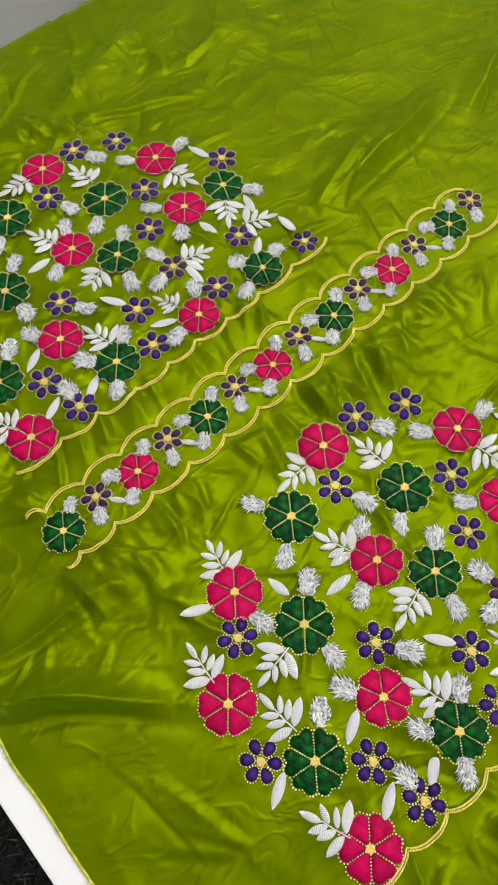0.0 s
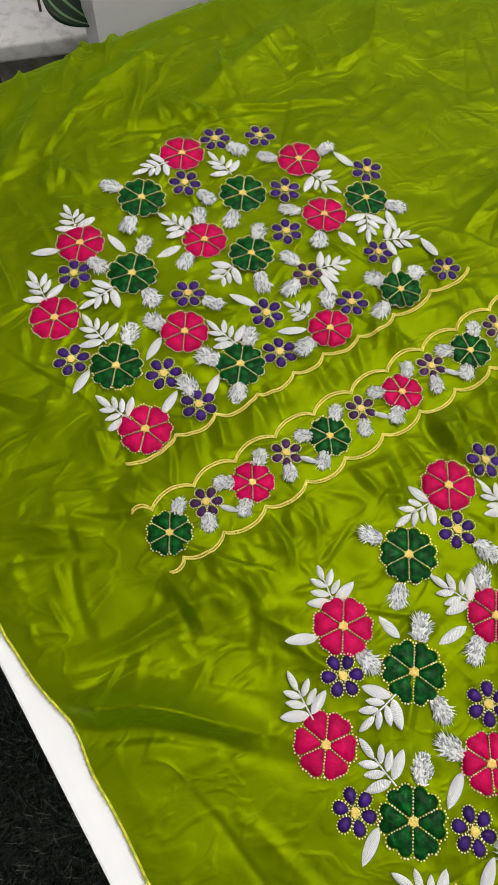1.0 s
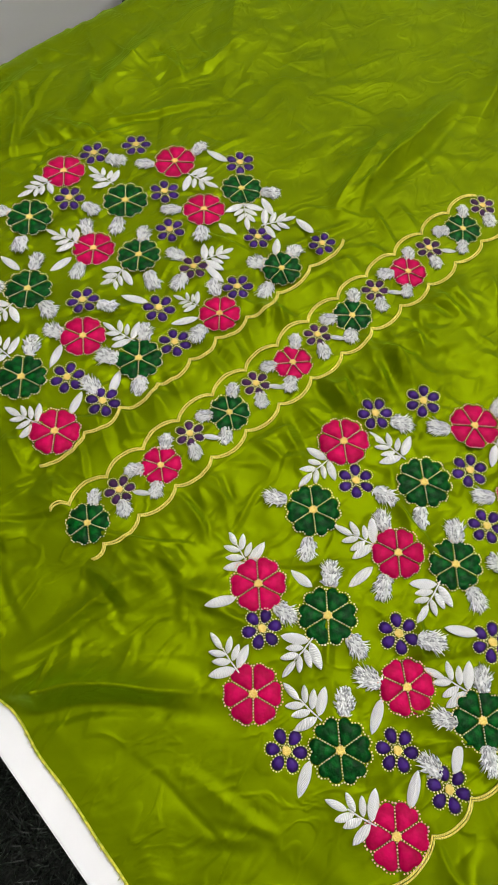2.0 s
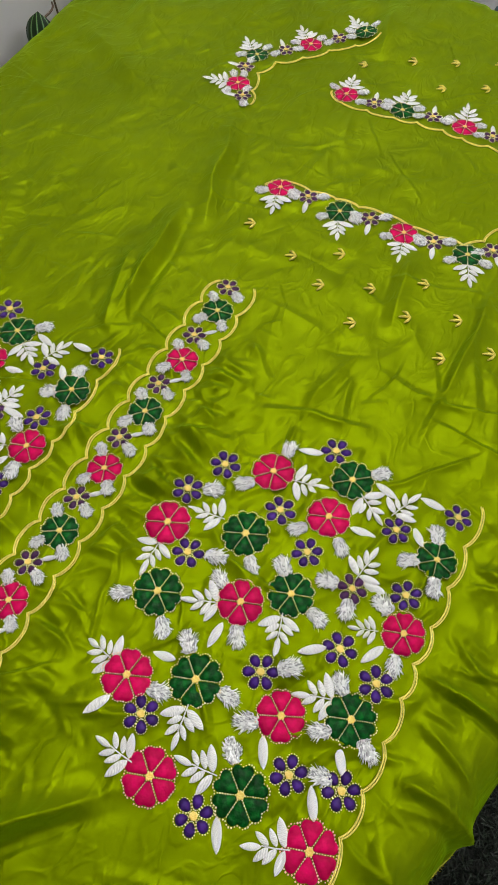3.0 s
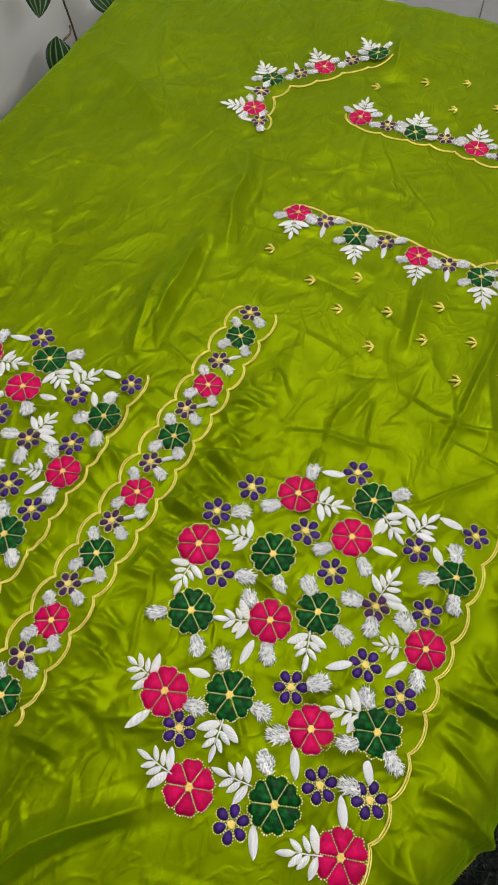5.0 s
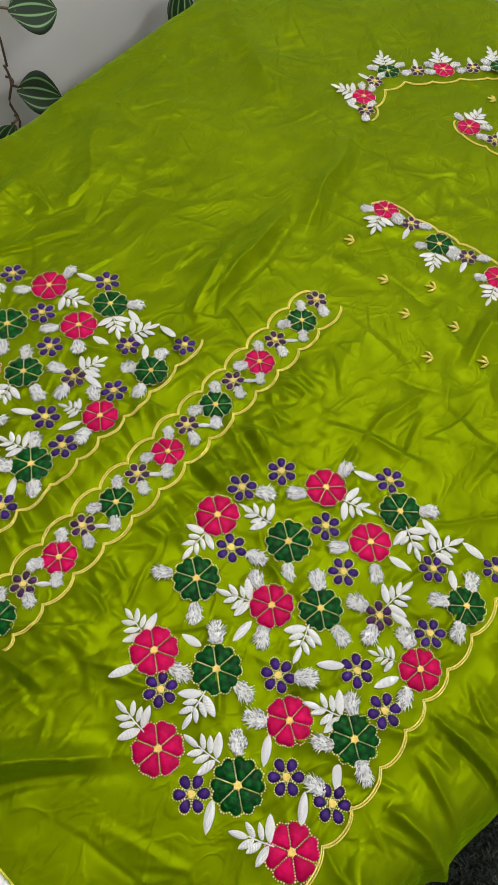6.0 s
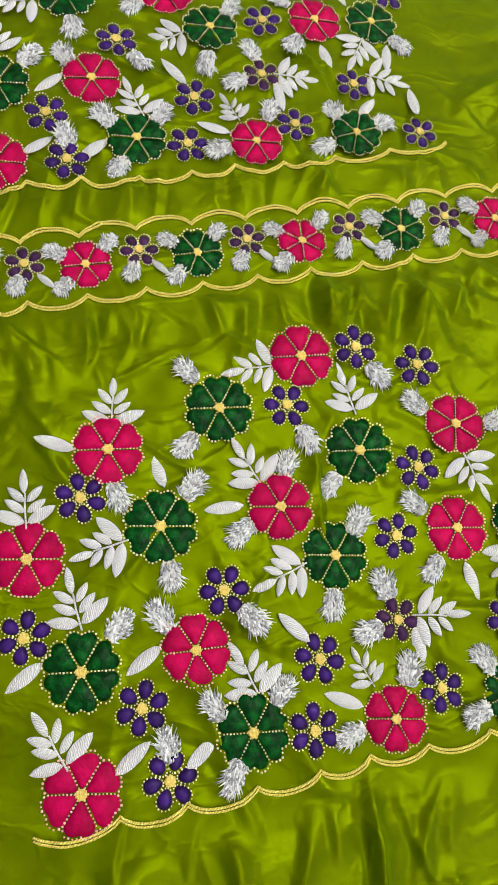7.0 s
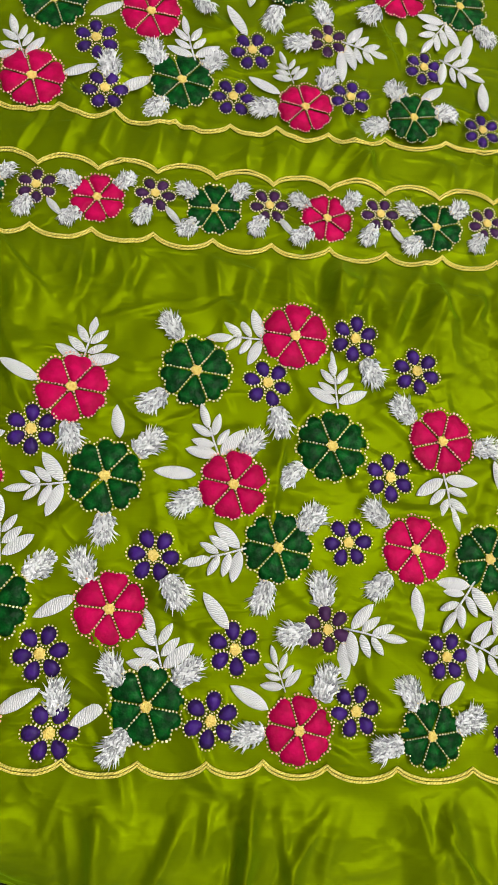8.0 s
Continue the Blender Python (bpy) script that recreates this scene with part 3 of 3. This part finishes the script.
def fringe_mesh(name, L, seed):
    """A plump tuft of short thick silver thread loops laid in rough rows, spiky at its far end, along +x."""
    rng, shape = random.Random(seed), Shape()
    wide = lambda s: 0.285 * L * (math.sin(math.pi * (0.14 + 0.78 * s)) ** 0.8)
    verts = [(L * 0.78 * i / 7, wide(i / 7) * k, 0.0006 * (1 - k * k) + 0.0001) for i in range(8) for k in (-0.85, -0.45, 0, 0.45, 0.85)]
    shape.add(verts, [(a, a + 5, a + 6, a + 1) for i in range(7) for a in range(i * 5, i * 5 + 4)])
    for i in range(135):
        s, k = rng.uniform(0.0, 1.0) ** 0.9, rng.uniform(-1, 1)
        p = Vector((L * 0.80 * s, wide(s) * k, 0.0010 * (1 - k * k) + 0.0002))
        turn = 0.55 * k + rng.uniform(-0.75, 0.75) * (1 - 0.5 * s)
        reach = L * rng.uniform(0.10, 0.17)
        way = Vector((math.cos(turn), math.sin(turn), 0))
        mid = p + way * reach * 0.5 + Vector((0, 0, 0.0010 * rng.uniform(0.2, 1.3)))
        shape.tube([p, mid, p + way * reach - Vector((0, 0, 0.0004))], 0.00038, 4, lambda t: 1.05 - 0.6 * t * t)
    for i in range(15):
        a = -1.5 + 3.0 * (i + rng.random()) / 15
        p = Vector((L * (0.42 + 0.28 * math.cos(a)), 0.20 * L * math.sin(a), 0.0006))
        way = Vector((math.cos(0.7 * a), math.sin(0.7 * a), 0))
        reach = L * rng.uniform(0.20, 0.36)
        shape.tube([p, p + way * reach * 0.6 + Vector((0, 0, 0.0004)), p + way * reach - Vector((0, 0, 0.0002))], 0.00036, 4, lambda t: 1.1 - 0.95 * t)
    return shape.mesh(name, FRINGE)


WHEELS = {}
for tag, mat, bead, notch in (("pink", PINK, ROSE, 0.055), ("green", GREEN, BEADS, 0.115)):
    for size in (15.2, 12.2):
        R = size / 1000 * (1.035 if tag == "green" else 1)
        WHEELS[tag, size] = [petal_mesh("petal", R, mat, notch), centre_mesh("centre", 0.13 * R, GOLD, 5), [wheel_beads("bead_outline", R, bead, s, notch) for s in (1, 2, 3)]]
for tag, mat in (("violet", VIOLET), ("plum", PLUM)):
    for size in (11.2, 9.2):
        R = size / 1000
        WHEELS[tag, size] = [oval_mesh("petal", R, mat), centre_mesh("centre", 0.19 * R, GOLD, 6), [oval_beads("bead_outline", R, BEADS, s) for s in (1, 2, 3)]]
FRINGES = [fringe_mesh("silver_tuft", 0.0155, s) for s in range(5)]
SMALL_FRINGES = [fringe_mesh("silver_tuft", 0.0125, s + 9) for s in range(3)]
LEAFLETS = {k: almond(Shape(), (0, 0), (1, 0), L, W, 0.0017).mesh("leaf", WHITE) for k, L, W in (("big", 0.0126, 0.0048), ("mid", 0.0086, 0.0034), ("tip", 0.0104, 0.0035), ("single", 0.0174, 0.0056))}
STEMLET = Shape().tube([(-0.002, 0, 0.0004), (0.006, 0.0003, 0.0006), (0.012, 0, 0.0005)], 0.0004, 5).mesh("leaf_spray", WHITE)
LABELS = {"pink": "pink velvet flower patch edged with rose gold beads", "green": "dark green velvet flower patch edged with pale gold beads",
          "violet": "small violet satin flower edged with pale gold beads", "plum": "small dark plum satin flower edged with pale gold beads"}
dice = random.Random(21)


def flower(tag, size, x, y, turn=None, scale=1.0):
    petal, centre, beads = WHEELS[tag, size]
    turn = dice.uniform(0, 60) if turn is None else turn
    ob = under("embroidered_flower", beads[dice.randrange(3)], cloth, on_cloth(x, y, turn, size / 1000) @ Matrix.Diagonal((scale, scale, 1, 1)), LABELS[tag])
    for k in range(6):
        under("petal", petal, ob, pose(0, 0, 0, 0, 0, 60 * k) @ Matrix.Diagonal((dice.uniform(0.97, 1.02), 1, dice.uniform(0.8, 1.2), 1)))
    under("centre", centre, ob, None, "gold bead centre")
    return ob


def tuft(x, y, turn, small=False):
    some = SMALL_FRINGES if small else FRINGES
    k = dice.uniform(0.94, 1.06)
    under("silver_tuft", some[dice.randrange(len(some))], cloth, on_cloth(x, y, turn, 0.006) @ Matrix.Diagonal((k, k * dice.uniform(0.92, 1.08), 1, 1)), "tuft of silver white thread loops")


def spray(x, y, turn, scale=1.07):
    """A stem with a wide lower pair of leaves, two smaller pairs and one at the tip."""
    ob = under("leaf_spray", STEMLET, cloth, on_cloth(x, y, turn, 0.009) @ Matrix.Diagonal((scale, scale, 1, 1)), "white thread spray of seven padded leaves")
    for kind, at, side, angle in (("big", 0.0005, 1, 66), ("big", 0.0005, -1, 66), ("mid", 0.0045, 1, 54), ("mid", 0.0045, -1, 54), ("mid", 0.0085, 1, 40), ("mid", 0.0085, -1, 40), ("tip", 0.0118, 1, 3)):
        k = dice.uniform(0.92, 1.1)
        under("leaf", LEAFLETS[kind], ob, pose(at, 0.0005 * side, 0.0002, 0, 0, side * (angle + dice.uniform(-7, 7))) @ Matrix.Diagonal((k, k, 1, 1)))


def single(x, y, turn, scale=1.0):
    under("padded_leaf", LEAFLETS["single"], cloth, on_cloth(x, y, turn, 0.007) @ Matrix.Diagonal((scale, scale, 1, 1)), "single white thread leaf")


def cord(points, sag, sign, name="scalloped_cord"):
    """Two gold threads side by side in arcs between the points, bulging to one side."""
    shape = Shape()
    for off, r in ((0.0, 0.00056), (0.0013, 0.00046)):
        line = []
        for (x0, y0), (x1, y1) in zip(points[:-1], points[1:]):
            d = Vector((x1 - x0, y1 - y0))
            nrm = Vector((-d.y, d.x)).normalized() * sign
            for i in range(12):
                s = i / 12
                p = Vector((x0, y0)) + d * s + nrm * (sag * min(1, d.length / 0.022) * (1 - (2 * s - 1) ** 2) ** 0.8 + off)
                line.append(p)
        line.append(Vector(points[-1]) + nrm * off)
        h = relief_at([p.x for p in line], [p.y for p in line])
        shape.tube([(p.x, p.y, BASE + float(z) + 0.0006) for p, z in zip(line, h)], r, 7)
    under(name, shape.mesh(name, CORD), cloth, None, "double gold thread scalloped edging")


def mm(*rows):
    return [tuple(v / 1000 for v in row) for row in rows]


# ---- the two sleeve panels: one design, stitched twice ----
PINKS = [
    (155.2, -101.3), (141.7, -148.0), (90.4, -57.3), (65.1, -124.2), (93.2, -218.3), (-2.6, -86.4), (18.5, -174.5), (-41.3, -125.6),
    (-33.1, -216.1),
]
GREENS = [
    (173.8, -151.0), (106.7, -105.7), (48.1, -75.7), (83.9, -149.0), (145.7, -220.1), (13.3, -122.8), (34.5, -209.7), (-26.8, -173.0),
]
VIOLETS = [
    (189.4, -132.3), (145.1, -69.9), (117.0, -56.9), (131.7, -118.0), (180.5, -222.6), (152.6, -190.2), (78.8, -79.1), (113.0, -146.1),
    (104.4, -180.5), (115.2, -211.1), (67.6, -188.7), (34.3, -153.7), (-16.8, -105.1), (59.0, -214.8), (-6.1, -191.3), (-0.2, -219.3),
    (-46.5, -155.7),
]
TUFTS = [
    (169.3, -103.9, 5), (142.2, -93.7, 127), (121.1, -65.8, -56), (182.6, -160.9, -53), (129.6, -138.4, 133), (131.0, -158.6, -136), (83.1, -89.6, -81), (94.6, -114.6, -141),
    (93.0, -142.0, 47), (69.3, -112.3, 62), (40.9, -61.9, 128), (35.7, -85.3, -139), (52.0, -128.3, -151), (24.6, -112.5, 38), (103.1, -171.7, 97), (97.5, -181.3, -168),
    (80.6, -162.5, -111), (141.0, -210.8, 115), (155.8, -217.0, 20), (134.1, -222.9, -165), (101.0, -207.2, 62), (80.0, -219.0, -169), (39.6, -161.8, -56), (-3.6, -100.2, -75),
    (14.2, -136.8, -92), (9.6, -165.4, 112), (44.6, -201.8, 43), (24.6, -202.4, 122), (27.9, -218.8, -131), (-14.9, -162.9, 39), (1.7, -213.5, 96),
]
SPRAYS = [
    (155.6, -117.1, -78), (109.3, -86.8, 94), (76.2, -59.3, 177), (59.1, -112.3, 110), (69.0, -150.2, -165), (113.5, -180.6, -13), (165.5, -162.0, -126), (163.2, -184.9, -26),
    (88.7, -207.4, 109), (0.8, -75.0, 78), (-2.4, -126.2, -173), (-39.7, -111.5, 84), (-24.4, -155.4, 95), (39.8, -196.5, 105), (-37.7, -205.2, 110),
]
LEAVES = [
    (183.8, -125.4, 108), (179.1, -165.9, -106), (181.9, -213.1, 89), (150.6, -209.3, 42), (141.5, -163.2, -83), (49.8, -120.4, 177), (18.1, -106.6, 101), (64.9, -181.3, 127),
    (111.2, -184.6, -88), (81.3, -211.0, 150), (-16.3, -84.1, 154), (5.1, -170.0, -152), (6.4, -217.5, 33), (-20.1, -212.6, 30), (-40.9, -166.5, -152),
]
# degrees of one spoke of each velvet flower
PINK_SPOKES, GREEN_SPOKES = [14, 50, 54, 49, 47, 52, 55, 49, 48], [6, 52, 53, 48, 8, 49, 50, 51]

def lower_panel(x, y):
    return x / 1000, y / 1000


def upper_panel(x, y):
    x, y = x / 1000, y / 1000
    return -0.0001 + 0.9975 * x - 0.0066 * y, 0.2804 + 0.0107 * x + 1.0224 * y


for place in (lower_panel, upper_panel):
    def laid(x, y, turn):
        """Base and direction after the panel's own stretch."""
        a, b = Vector(place(x, y)), Vector(place(x + 10 * math.cos(radians(turn)), y + 10 * math.sin(radians(turn))))
        return a.x, a.y, math.degrees(math.atan2(b.y - a.y, b.x - a.x))

    for i, ((x, y), spoke) in enumerate(zip(PINKS, PINK_SPOKES)):
        flower("pink", 15.2, *place(x, y), spoke + 30, {0: 0.97, 1: 0.96, 3: 0.95, 4: 0.88, 6: 0.95}.get(i, 1.0))
    for i, ((x, y), spoke) in enumerate(zip(GREENS, GREEN_SPOKES)):
        flower("green", 15.2, *place(x, y), spoke + 30, {0: 0.93, 3: 0.93, 4: 0.84, 6: 0.95}.get(i, 1.0))
    for i, (x, y) in enumerate(VIOLETS):
        flower("plum" if i == 8 else "violet", 11.2, *place(x, y), None, {4: 0.84, 5: 0.88, 8: 0.88, 9: 0.93, 7: 0.93}.get(i, 0.97))
    for x, y, turn in TUFTS:
        tuft(*laid(x, y, turn))
    for i, (x, y, turn) in enumerate(SPRAYS):
        spray(*(laid(87.4, -203.1, turn) + (0.78,) if i == 8 else laid(x, y, turn)))
    for x, y, turn in LEAVES:
        single(*laid(x, y, turn))
SCALLOPS = [(-52.4, -226.2), (-20.4, -226.8), (4.7, -228.5), (32.3, -229.7), (57.9, -229.6), (79.6, -229.2), (104.3, -230.9), (132.0, -231.6), (162.6, -232.0), (194.7, -233.2)]
for place in (lower_panel, upper_panel):
    lift = 0.06 if place is upper_panel else 0.0
    cord([(x, y + lift * max(x - 0.11, 0)) for x, y in (place(*p) for p in SCALLOPS)], 0.0046, -1)

# ---- the band between them ----
STEP = 25.9
for i in range(14):
    x = -50.4 + STEP * i + (2.4 if i > 11 else 0)
    if i % 2:
        flower("plum", 9.2, (x - 0.8) / 1000, 0.0057)
        tuft((x - 3) / 1000, 0, -120, True)
        if i < 13:
            single((x + 4) / 1000, 0, -50, 0.62)
        continue
    flower("green" if i % 4 == 0 else "pink", 12.2, x / 1000, 0.0015)
    if i:
        tuft((x - 8) / 1000, 0.0065, 146, True)
        tuft((x - 7) / 1000, -0.005, 218, True)
    tuft((x + 7.5) / 1000, 0.0075, 46, True)
cord(mm((-61, -16), (-51, -13), *[(-26.5 + 26.5 * i, -13.0) for i in range(12)], (296, -13)), 0.0050, -1)
cord(mm((-62, 21), (-52, 16.8), *[(-26 + 26.5 * i, 16.6) for i in range(12)], (292, 14)), 0.0050, 1)


# ---- the neckline ----
def chain(flowers, outward):
    """A row of small flowers; those of velvet carry a spray and two tufts on the outer side."""
    for i, (tag, x, y) in enumerate(flowers):
        x, y = x / 1000, y / 1000
        way = outward[i] if isinstance(outward, list) else outward
        c, s = math.cos(radians(way)), math.sin(radians(way))
        if tag == "plum":
            flower("plum", 9.2, x, y)
            single(x + 0.005 * c, y + 0.005 * s, way + dice.uniform(-14, 14), 0.85)
            for k in (-1, 1):
                tuft(x - 0.001 * c - k * 0.007 * s, y - 0.001 * s + k * 0.007 * c, way + k * 105, True)
            continue
        flower(tag, 12.2, x, y)
        spray(x + 0.0115 * c, y + 0.0115 * s, way + dice.uniform(-6, 6), 1.12)
        for k in (-1, 1):
            tuft(x + 0.006 * c - k * 0.009 * s, y + 0.006 * s + k * 0.009 * c, way + k * 72, True)


chain([("plum", 519.8, 115.8), ("pink", 538.0, 130.7), ("plum", 565.4, 136.6), ("green", 589.8, 135.5), ("plum", 613.2, 113.6), ("pink", 634.5, 94.6), ("plum", 656.8, 71.6), ("green", 679.2, 50.6)], [110, 104, 100, 50, 46, 44, 44, 46])
chain([("pink", 568.5, 24.9), ("plum", 567.5, -5.0), ("green", 568.6, -33.9), ("plum", 571.6, -63.8), ("pink", 571.6, -95.7), ("plum", 569.6, -123.6), ("green", 570.7, -148.5)], 8)
chain([("pink", 414.2, 21.4), ("plum", 414.2, -5.6), ("green", 410.2, -37.5), ("plum", 413.3, -64.4), ("pink", 410.2, -96.3), ("plum", 411.3, -122.2), ("green", 410.3, -152.1), ("plum", 424.5, -169.1), ("pink", 444.8, -183.1)], [188, 194, 196, 196, 196, 196, 200, 225, 235])
cord(mm((510.6, 102.8), (531.9, 112.8), (561.4, 121.7), (587.8, 113.6), (609.1, 92.6), (633.5, 73.6), (654.8, 52.6), (677.2, 33.6)), 0.004, -1)
cord(mm((567.5, 39.9), (555.3, 24.0), (554.3, -2.9), (554.4, -30.8), (558.4, -52.8), (558.4, -78.7), (556.4, -98.6), (554.4, -123.6), (552.4, -160.4)), 0.004, -1)
cord(mm((411.2, 35.3), (424.4, 20.3), (421.3, -4.6), (421.4, -28.5), (421.4, -50.4), (422.4, -73.4), (419.4, -98.3), (417.3, -123.2), (418.4, -146.1), (431.6, -160.1), (453.9, -169.2), (476.3, -179.2)), 0.003, 1)


def sprig_mesh():
    """Three short gold prongs that meet, and a stalk."""
    shape = Shape()
    for turn, L in ((0, 0.0095), (47, 0.0085), (-47, 0.0085)):
        c, s = math.cos(radians(180 + turn)), math.sin(radians(180 + turn))
        shape.tube([(0, 0, 0.0004), (0.5 * L * c, 0.62 * L * s, 0.001), (L * c, 0.9 * L * s, 0.0004)], 0.00105, 6, lambda t: 0.55 + 1.2 * t * (1 - t) * 2)
    return shape.mesh("gold_sprig", CORD)


SPRIG = sprig_mesh()
for x, y in ((363.5, 24.5), (345.2, -23.3), (364.5, -58.3), (324.9, -57.2), (340.2, -95.1), (361.5, -132.0), (300.6, -95.0), (324.0, -130.9), (340.2, -166.9), (297.6, -167.8), (319.9, -199.7), (363.6, -201.8),
             (624.4, 29.8), (651.8, -14.1), (669.1, -54.1), (686.4, -95.0), (619.3, -55.9), (640.7, -94.9), (623.4, -131.7), (701.6, -134.9)):
    under("gold_sprig", SPRIG, cloth, on_cloth(x / 1000, y / 1000 - 0.004, -65 + dice.uniform(-8, 8), 0.006), "tiny three-pronged gold thread sprig")

# ---- things on the floor ----
scrap = Shape().bead((0, 0, 0.004), 0.008, 0.5).mesh("paper_scrap", PAPER)
tagged(new("paper_scrap", scrap), "small crumpled white paper scrap on the turf", "paper").location = (-0.273, 0.091, 0)


def bundle():
    """A folded soft bundle with rounded rolls."""
    ob = thing("cloth_bundle", "folded dark teal cloth bundle lying behind the table", "cloth", (1.02, -0.12, 0))
    for k, z in enumerate((0.0, 0.11, 0.215)):
        shape = Shape()
        shape.tube([(0.01 * math.sin(3 * i / 16 + k), -0.22 + 0.33 * i / 16, z + 0.06 + 0.006 * math.sin(i * 1.3 + k)) for i in range(17)], 0.06 - 0.005 * k, 14, lambda t: (1 - (2 * t - 1) ** 6) ** 0.5 * 0.95 + 0.05 + 0.03 * math.sin(t * 25))
        under("fold", shape.mesh("fold", TEAL), ob)
    return ob


bundle()


def turf(x0, x1, y0, y1, count, seed):
    """Short bent blades standing on the carpet."""
    rng, verts, faces = np.random.RandomState(seed), [], []
    for i in range(count):
        x, y, a, lean, L = rng.uniform(x0, x1), rng.uniform(y0, y1), rng.uniform(0, 6.28), rng.uniform(0.3, 1.3), rng.uniform(0.012, 0.024)
        c, s, w = math.cos(a), math.sin(a), 0.0009
        n = len(verts)
        for k, f in ((0, 1.0), (0.5, 0.8), (1.0, 0.25)):
            r = L * lean * k * k * 0.8
            z = L * k * (1 - 0.35 * lean * k)
            verts += [(x + r * c - w * f * s, y + r * s + w * f * c, z), (x + r * c + w * f * s, y + r * s - w * f * c, z)]
        faces += [(n, n + 1, n + 3, n + 2), (n + 2, n + 3, n + 5, n + 4)]
    return mesh_of("turf_blades", verts, faces, BLADE)


tagged(new("turf_blades", turf(-0.62, -0.10, -0.45, 0.35, 24000, 1)), "short black artificial grass blades", "turf", kind="stuff")
tagged(new("turf_blades", turf(-0.10, 0.55, -0.75, -0.22, 24000, 2)), "short black artificial grass blades", "turf", kind="stuff")
